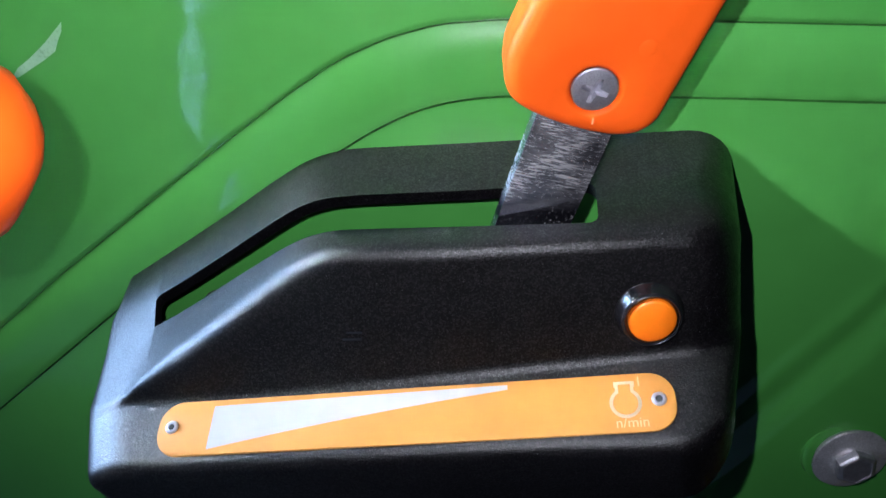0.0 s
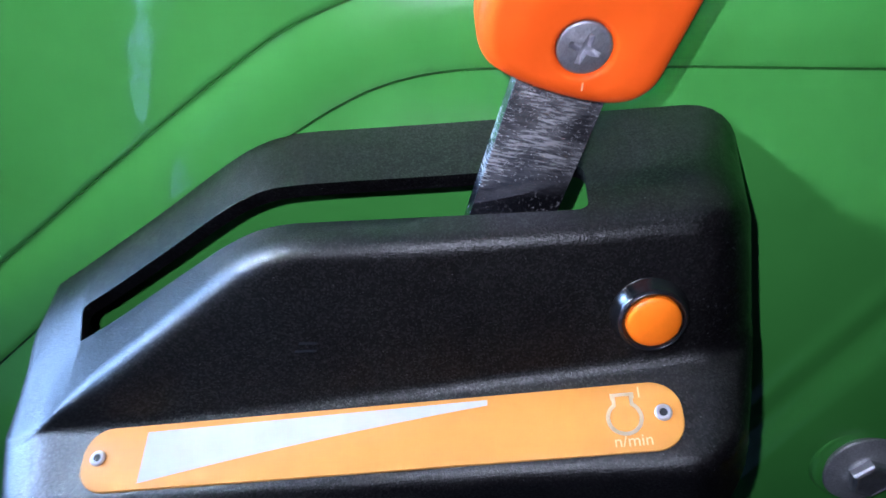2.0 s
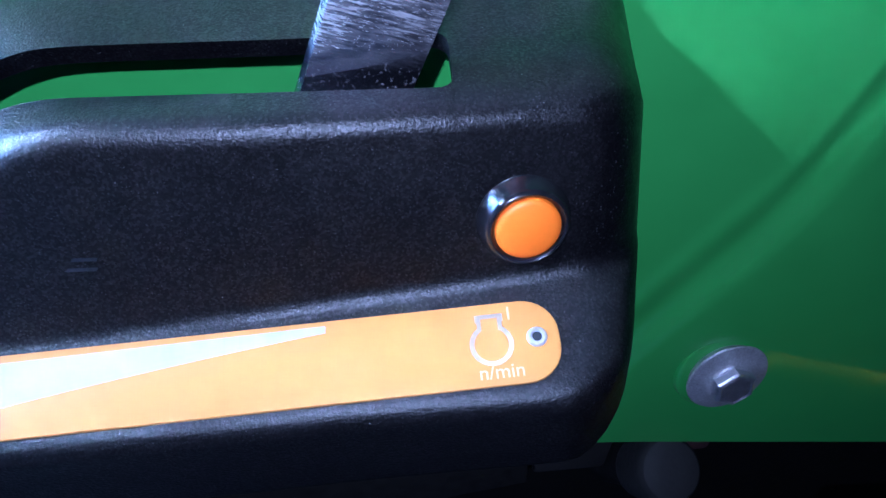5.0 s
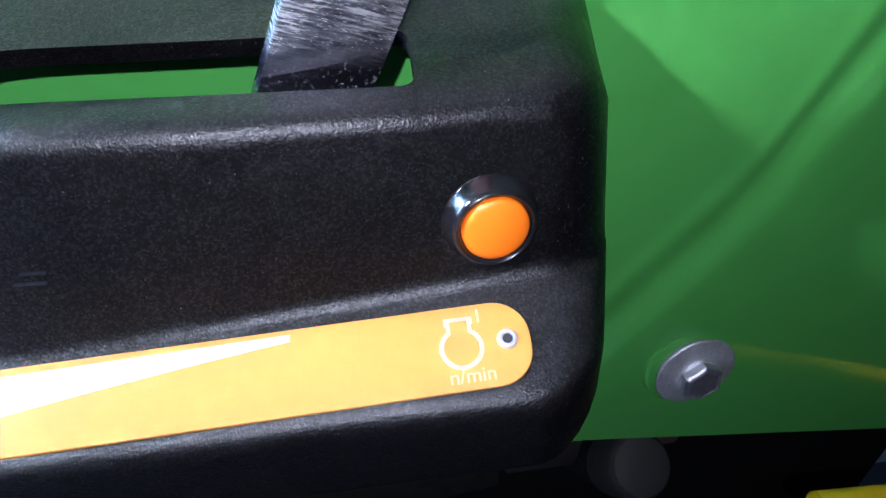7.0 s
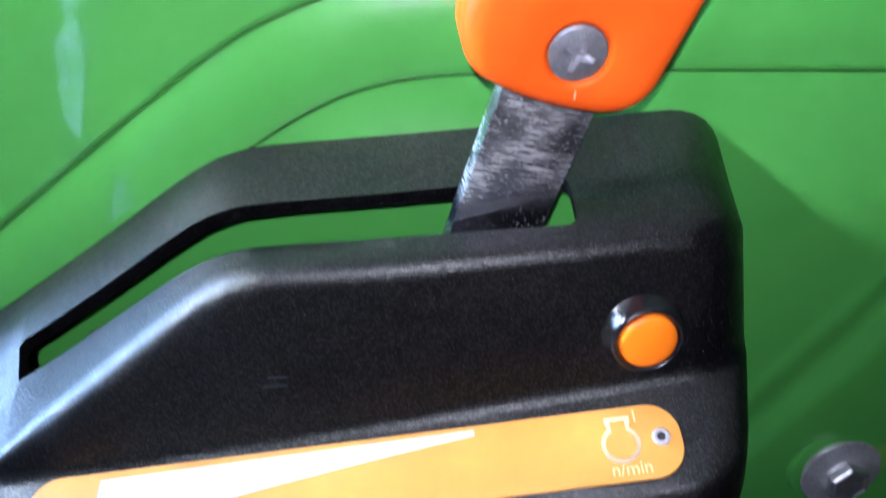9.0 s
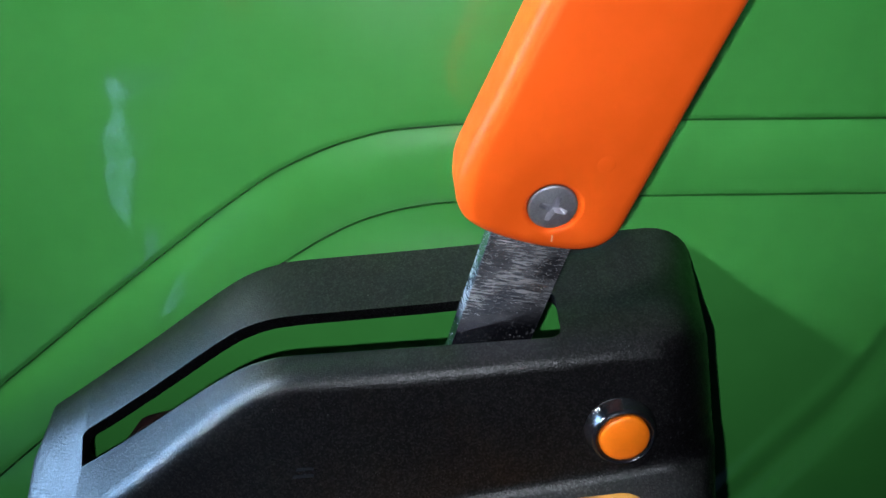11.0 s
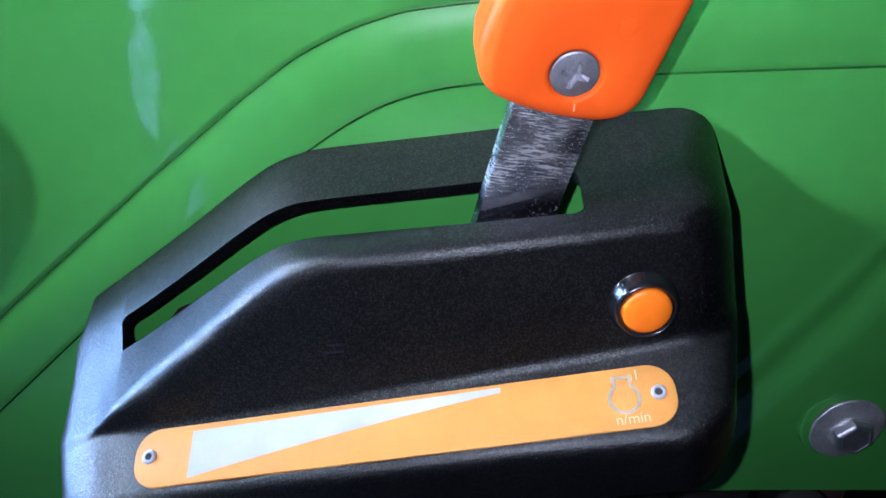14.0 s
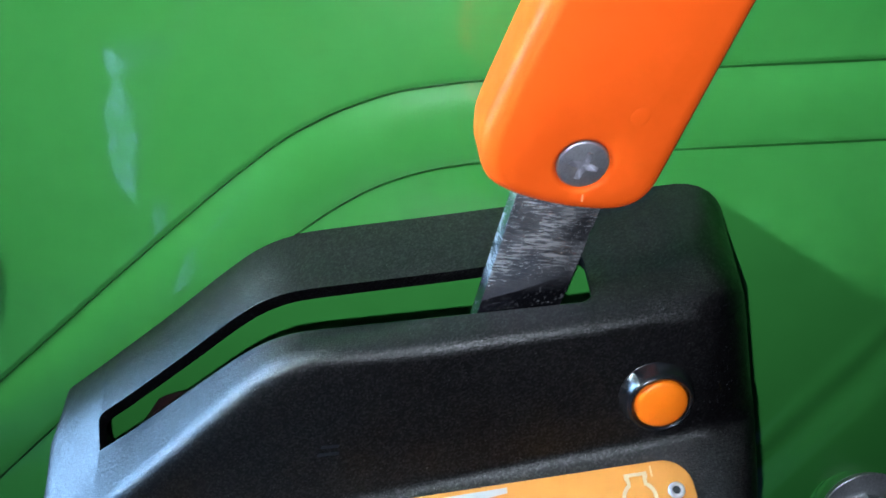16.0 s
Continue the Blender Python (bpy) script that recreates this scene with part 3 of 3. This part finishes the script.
def around(pts, step=4):
    """A closed smooth line through places."""
    out, n = [], len(pts)
    for i in range(n):
        p0, p1, p2, p3 = (Vector(pts[(i + k) % n]) for k in (-1, 0, 1, 2))
        for s in (k / step for k in range(step)):
            out.append(0.5 * ((2 * p1) + (p2 - p0) * s + (2 * p0 - 5 * p1 + 4 * p2 - p3) * s * s + (3 * p1 - p0 - 3 * p2 + p3) * s ** 3))
    return out


def holed_face(bm, rim, hole):
    """Fills between a rim and the hole inside it."""
    edges = [bm.edges.get((a, b)) or bm.edges.new((a, b)) for ring in (rim, hole) for a, b in zip(ring, ring[1:] + ring[:1])]
    bmesh.ops.triangle_fill(bm, use_beauty=True, use_dissolve=False, edges=edges)


SCREW_AT = Vector((10.7, 51.2))


def grip():
    """The moulded grip: a flat rounded paddle with a dished seat for its screw."""
    soft = around([(-11.6, 58), (-11.4, 51), (-9.8, 46), (-6.4, 42.4), (0, 40.2), (8, 39), (16, 38.8), (22, 39.6), (26.4, 41.8), (29.2, 46), (30, 53), (31.2, 70), (33, 95), (34.5, 118), (32, 130), (26, 136), (14, 138), (4, 135), (-1.6, 126), (-4.6, 105), (-8.2, 80)])
    bm = bmesh.new()
    n = len(soft)
    normals = []
    for i in range(n):
        d = (soft[(i + 1) % n] - soft[i - 1]).normalized()
        normals.append(Vector((-d.y, d.x)))
    rim, levels = 4.2, []
    for i in range(7):
        a = math.pi / 2 * i / 6
        levels.append((rim * (1 - math.sin(a)), -11 + rim * (1 - math.cos(a))))
    for i in range(7):
        a = math.pi / 2 * i / 6
        levels.append((rim * (1 - math.cos(a)), 6.5 - rim + rim * math.sin(a)))
    loops = [[bm.verts.new(LEVER_M @ Vector(((p.x + q.x * s) / 1000, (p.y + q.y * s) / 1000, h / 1000))) for p, q in zip(soft, normals)] for s, h in levels]
    for a, b in zip(loops, loops[1:]):
        for i in range(n):
            bm.faces.new((a[i], a[(i + 1) % n], b[(i + 1) % n], b[i]))
    bm.faces.new(loops[0][::-1])
    seat = []
    for r, h in ((7.2, 6.5), (6.7, 6.35), (5.9, 5.7), (5.8, 3.5)):
        seat.append([bm.verts.new(LEVER_M @ Vector(((SCREW_AT.x + r * math.cos(a)) / 1000, (SCREW_AT.y + r * math.sin(a)) / 1000, h / 1000))) for a in (2 * math.pi * k / 40 for k in range(40))])
    for a, b in zip(seat, seat[1:]):
        for i in range(40):
            bm.faces.new((a[i], a[(i + 1) % 40], b[(i + 1) % 40], b[i]))
    bm.faces.new(seat[-1])
    holed_face(bm, loops[-1], seat[0])
    return bm


grip_part = part("grip", grip(), GRIP, lever, "orange plastic grip", sharp=60)
part("moulding_mark", lathe(bmesh.new(), [(2.1, 6.3), (2.1, 6.5), (1.8, 6.57), (1.2, 6.6), (0.5, 6.61)], LEVER_M @ Matrix.Translation((0.0185, 0.0645, 0)), 24), GRIP, grip_part)


CROSS = [(3.4, -0.55), (3.5, 0.6), (0.9, 0.9), (0.6, 3.4), (-0.6, 3.5), (-0.9, 0.9), (-3.5, 0.55), (-3.4, -0.6), (-0.9, -0.9), (-0.55, -3.5), (0.6, -3.4), (0.9, -0.9)]


def cross_screw(m):
    """A countersunk head, open where its cross recess sits."""
    bm = lathe(bmesh.new(), [(4.6, -2.5), (5.7, -0.6), (5.7, -0.1), (5.4, 0.15)], m, 48, cap=False)
    top = [v for v in bm.verts][-48:]
    holed_face(bm, top, [bm.verts.new(m @ Vector((x / 1000, y / 1000, 0.00045))) for x, y in CROSS])
    return bm


def cross_recess(m):
    bm = bmesh.new()
    lip = [bm.verts.new(m @ Vector((x / 1000, y / 1000, 0.00046))) for x, y in CROSS]
    deep = [bm.verts.new(m @ Vector((x * 0.6 / 1000, y * 0.6 / 1000, -0.0009))) for x, y in CROSS]
    for i in range(12):
        bm.faces.new((lip[i], lip[(i + 1) % 12], deep[(i + 1) % 12], deep[i]))
    bm.faces.new(deep)
    return bm


SCREW_M = LEVER_M @ Matrix.Translation(Vector((SCREW_AT.x, SCREW_AT.y, 6.0)) / 1000) @ Matrix.Rotation(radians(-8), 4, "Z")
screw = part("screw", cross_screw(SCREW_M), DULL, lever, "dull zinc cross-head screw", sharp=25)
part("cross_recess", cross_recess(SCREW_M), SCREW, screw, "worn bright cross recess", sharp=20)

part("mould_scratch", slab([(-0.18, -1.0), (0.16, -1.1), (0.2, 0.8), (-0.12, 1.0)], 6.3, 6.53, LEVER_M @ Matrix.Translation(Vector((SCREW_AT.x + 2.4, SCREW_AT.y - 7.9, 0)) / 1000) @ Matrix.Rotation(radians(14), 4, "Z")), SCRATCH, grip_part)

# ---- flange bolt on the wall ----
BOLT_M = frame_of(at(157.5, wall_y(157.5) + fold(157.5, -235.5) + channel(157.5, -235.5), -235.5), (1, 0, 0), (-0.03, -1, 0.05))
bolt = thing("flange_bolt", BOLT_M.translation, "dull steel flange bolt in the green fender", "bolt")
part("boss", lathe(bmesh.new(), [(17.2, -2), (16.8, 0.0), (16.2, 0.5), (15.4, 0.7), (11, 0.7)], BOLT_M, 48), PAINT, bolt, "green painted boss")
part("flange", lathe(bmesh.new(), [(13.0, 0.6), (13.8, 2.2), (14.4, 2.6), (14.5, 3.0), (14.2, 3.5), (13.2, 3.9), (11, 4.3), (8.6, 4.9), (7.6, 5.6), (7.4, 6.0)], BOLT_M, 48), BOLT, bolt)
part("head", lathe(bmesh.new(), [(7.7, 4.4), (7.7, 8.6), (7.2, 9.3), (6.2, 9.7), (5.6, 9.4), (0.5, 9.3)], BOLT_M @ Matrix.Rotation(0.7, 4, "Z"), 6), SCREW, bolt, sharp=20)

# ---- a pale shard on the wall, painted in for a reflection ----
SHARD_M = frame_of(at(-125, wall_y(-125), -82), (1, -0.079, 0), (-0.079, -1, 0))
# a thin pale sheet takes the shape of a reflection in the paint
bm = slab([(10.0, 9.4), (9.2, 6.4), (7.4, 3.6), (5.6, 0.2), (1.5, -2.6), (-3.2, -5.4), (-8.7, -8.6), (-10.9, -8.8), (-8.2, -5.6), (-3.2, -2.2), (3.2, 3.0)], -0.05, 0.12, SHARD_M)
tagged(finish("reflection_shard", bm, SHARD), "pale shard that imitates a reflection in the green fender", "tape")

# ---- knobbed lever in front of the wall ----
KNOB_M = frame_of(at(-73.4, -131, -50), (1, 0, 0), (0.56, -0.14, 0.80))
second = thing("gear_lever", at(-150, -112, -700), "black steel gear lever with an orange knob", "lever")
part("knob", lathe(bmesh.new(), [(4.2, -16.5), (6.0, -14.5), (9.4, -10), (12.2, -5.8), (13.5, -2), (13.6, 2), (12.6, 6.5), (9.6, 10.4), (5, 12.4), (1, 12.8)], KNOB_M, 48), GRIP, second, "orange knob", sharp=60)
part("rod", tube(bmesh.new(), [at(-85, -128, -66), at(-94, -125.5, -79), at(-110, -121.5, -102), at(-124, -118, -128), at(-140, -114, -190), at(-146, -112, -300), at(-150, -112, -700)], 0.0035), ROD, second)
INLAY_M = frame_of(KNOB_M.translation, (1, 0, 0), (0.2, 0, 0.98))
inlay = part("cap_inlay", lathe(bmesh.new(), [(7.2, 9.5), (7.2, 11.6), (6.4, 12.7), (4, 13.6), (0.5, 14.0)], INLAY_M, 40), GLOSS, second, "black inlay on the knob")
part("inlay_rim", lathe(bmesh.new(), [(7.6, 9.0), (7.6, 11.3), (7.4, 11.6), (7.1, 11.7)], INLAY_M, 40, cap=False), RIVET, inlay, "pale rim of the inlay")


def streak_reflector():
    """An added pale crumpled form out of view, whose image makes the streak in the paint."""
    bm = bmesh.new()
    path = [at(-191, -275, -140), at(-195, -275, -160), at(-204, -276, -186), at(-209, -276, -210), at(-207, -276, -232), at(-195, -275, -251), at(-183, -271, -277), at(-173, -266, -351), at(-169, -266, -480), at(-169, -266, -700)]
    fine = []
    for a, b in zip(path, path[1:]):
        fine += [a.lerp(b, k / 8) for k in range(8)]
    tube(bm, fine + [path[-1]], 0.019, 32)
    for v in bm.verts:
        v.co += 0.006 * noise.noise_vector(v.co * 55) + 0.002 * noise.noise_vector(v.co * 160)
    return bm


# nothing like it is known here; it only supplies the pale streak's reflection
reflector = thing("streak_reflector", at(-178, -266, -700), "unseen pale crumpled form added for its streak in the paint", "lever")
part("reflector", streak_reflector(), REFLECTOR, reflector, sharp=70)

# ---- below the wall ----
bm = box(bmesh.new(), at(-420, 62, -700), at(420, 80, -300))
tagged(finish("under_panel", bm, RUBBER), "black lining under the fender wall", "lining", kind="structure")
bm = box(bmesh.new(), at(-900, -458, -1548), at(900, 200, -700))
tagged(finish("platform_floor", bm, RUBBER), "black rubber covered platform of the tractor", "floor", kind="structure")
# a slab added out of view, to give the steel bar something to reflect
bm = box(bmesh.new(), at(-900, -850, -1548), at(230, -460, -702))
tagged(finish("mirrored_slab", bm, MIRRORED), "unseen grey slab added for the steel bar to reflect", "deck", kind="structure")
STOP_M = frame_of(at(151, -20, -292), (1, 0, 0), (0.25, -0.6, 0.75))
stop = thing("rubber_stop", at(150, 20, -330), "black rubber stop below the green fender", "stop")
part("stem", lathe(bmesh.new(), [(9, -50), (9, 2)], STOP_M, 24), RUBBER, stop)
part("cap", lathe(bmesh.new(), [(11.4, -14), (12.6, -12), (12.8, -10), (12.8, 7), (12.4, 9), (11.2, 10.6), (9, 11.2), (5, 11.5), (1, 11.6)], STOP_M, 40), STOPPER, stop)
for x0, x1, z0, z1, mat, text in ((171, 184, -306, -297, BROWN, "rust-brown steel lug below the green fender"), (108, 139, -312, -289, LUG, "grey-brown steel lug below the green fender")):
    bm = slab(rounded(x1 - x0, z1 - z0, 2.5), -62, 4, frame_of(at((x0 + x1) / 2, 0, (z0 + z1) / 2), (1, 0, 0), (0, -1, 0)), 1.2)
    tagged(finish("steel_lug", bm, mat), text, "lug", "lugs below the fender")
bm = tube(bmesh.new(), [at(200, -58, -272.4), at(229, -58, -275.2), at(367, -58, -294), at(400, -58, -310), at(410, -58, -340), at(410, -58, -700)], 0.0044)
tagged(finish("yellow_bar", bm, YELLOW), "yellow painted bar beside the fender", "bar")

# ---- the shed round the tractor ----
bm = box(bmesh.new(), (-40, -40, -0.1), (40, 40, 0))
tagged(finish("ground", bm, CONCRETE), "grey concrete shed floor", "floor", kind="structure")
for name, lo, hi in (("wall_front", (-4, 3, 0), (4, 3.2, 4)), ("wall_right", (3, -4, 0), (3.2, 3, 4)), ("wall_back", (-4, -4.2, 0), (3.2, -4, 4)),
                     ("wall_left_a", (-3.2, 1.2, 0), (-3, 3, 4)), ("wall_left_b", (-3.2, -4, 0), (-3, -1.8, 4)), ("wall_left_top", (-3.2, -1.8, 3.4), (-3, 1.2, 4))):
    tagged(finish(name, box(bmesh.new(), lo, hi), CLADDING), "grey clad shed wall", "wall", kind="structure")
tagged(finish("ceiling", box(bmesh.new(), (-4, -4.2, 4), (3.2, 3.2, 4.1)), CLADDING), "grey shed roof", "ceiling", kind="structure")
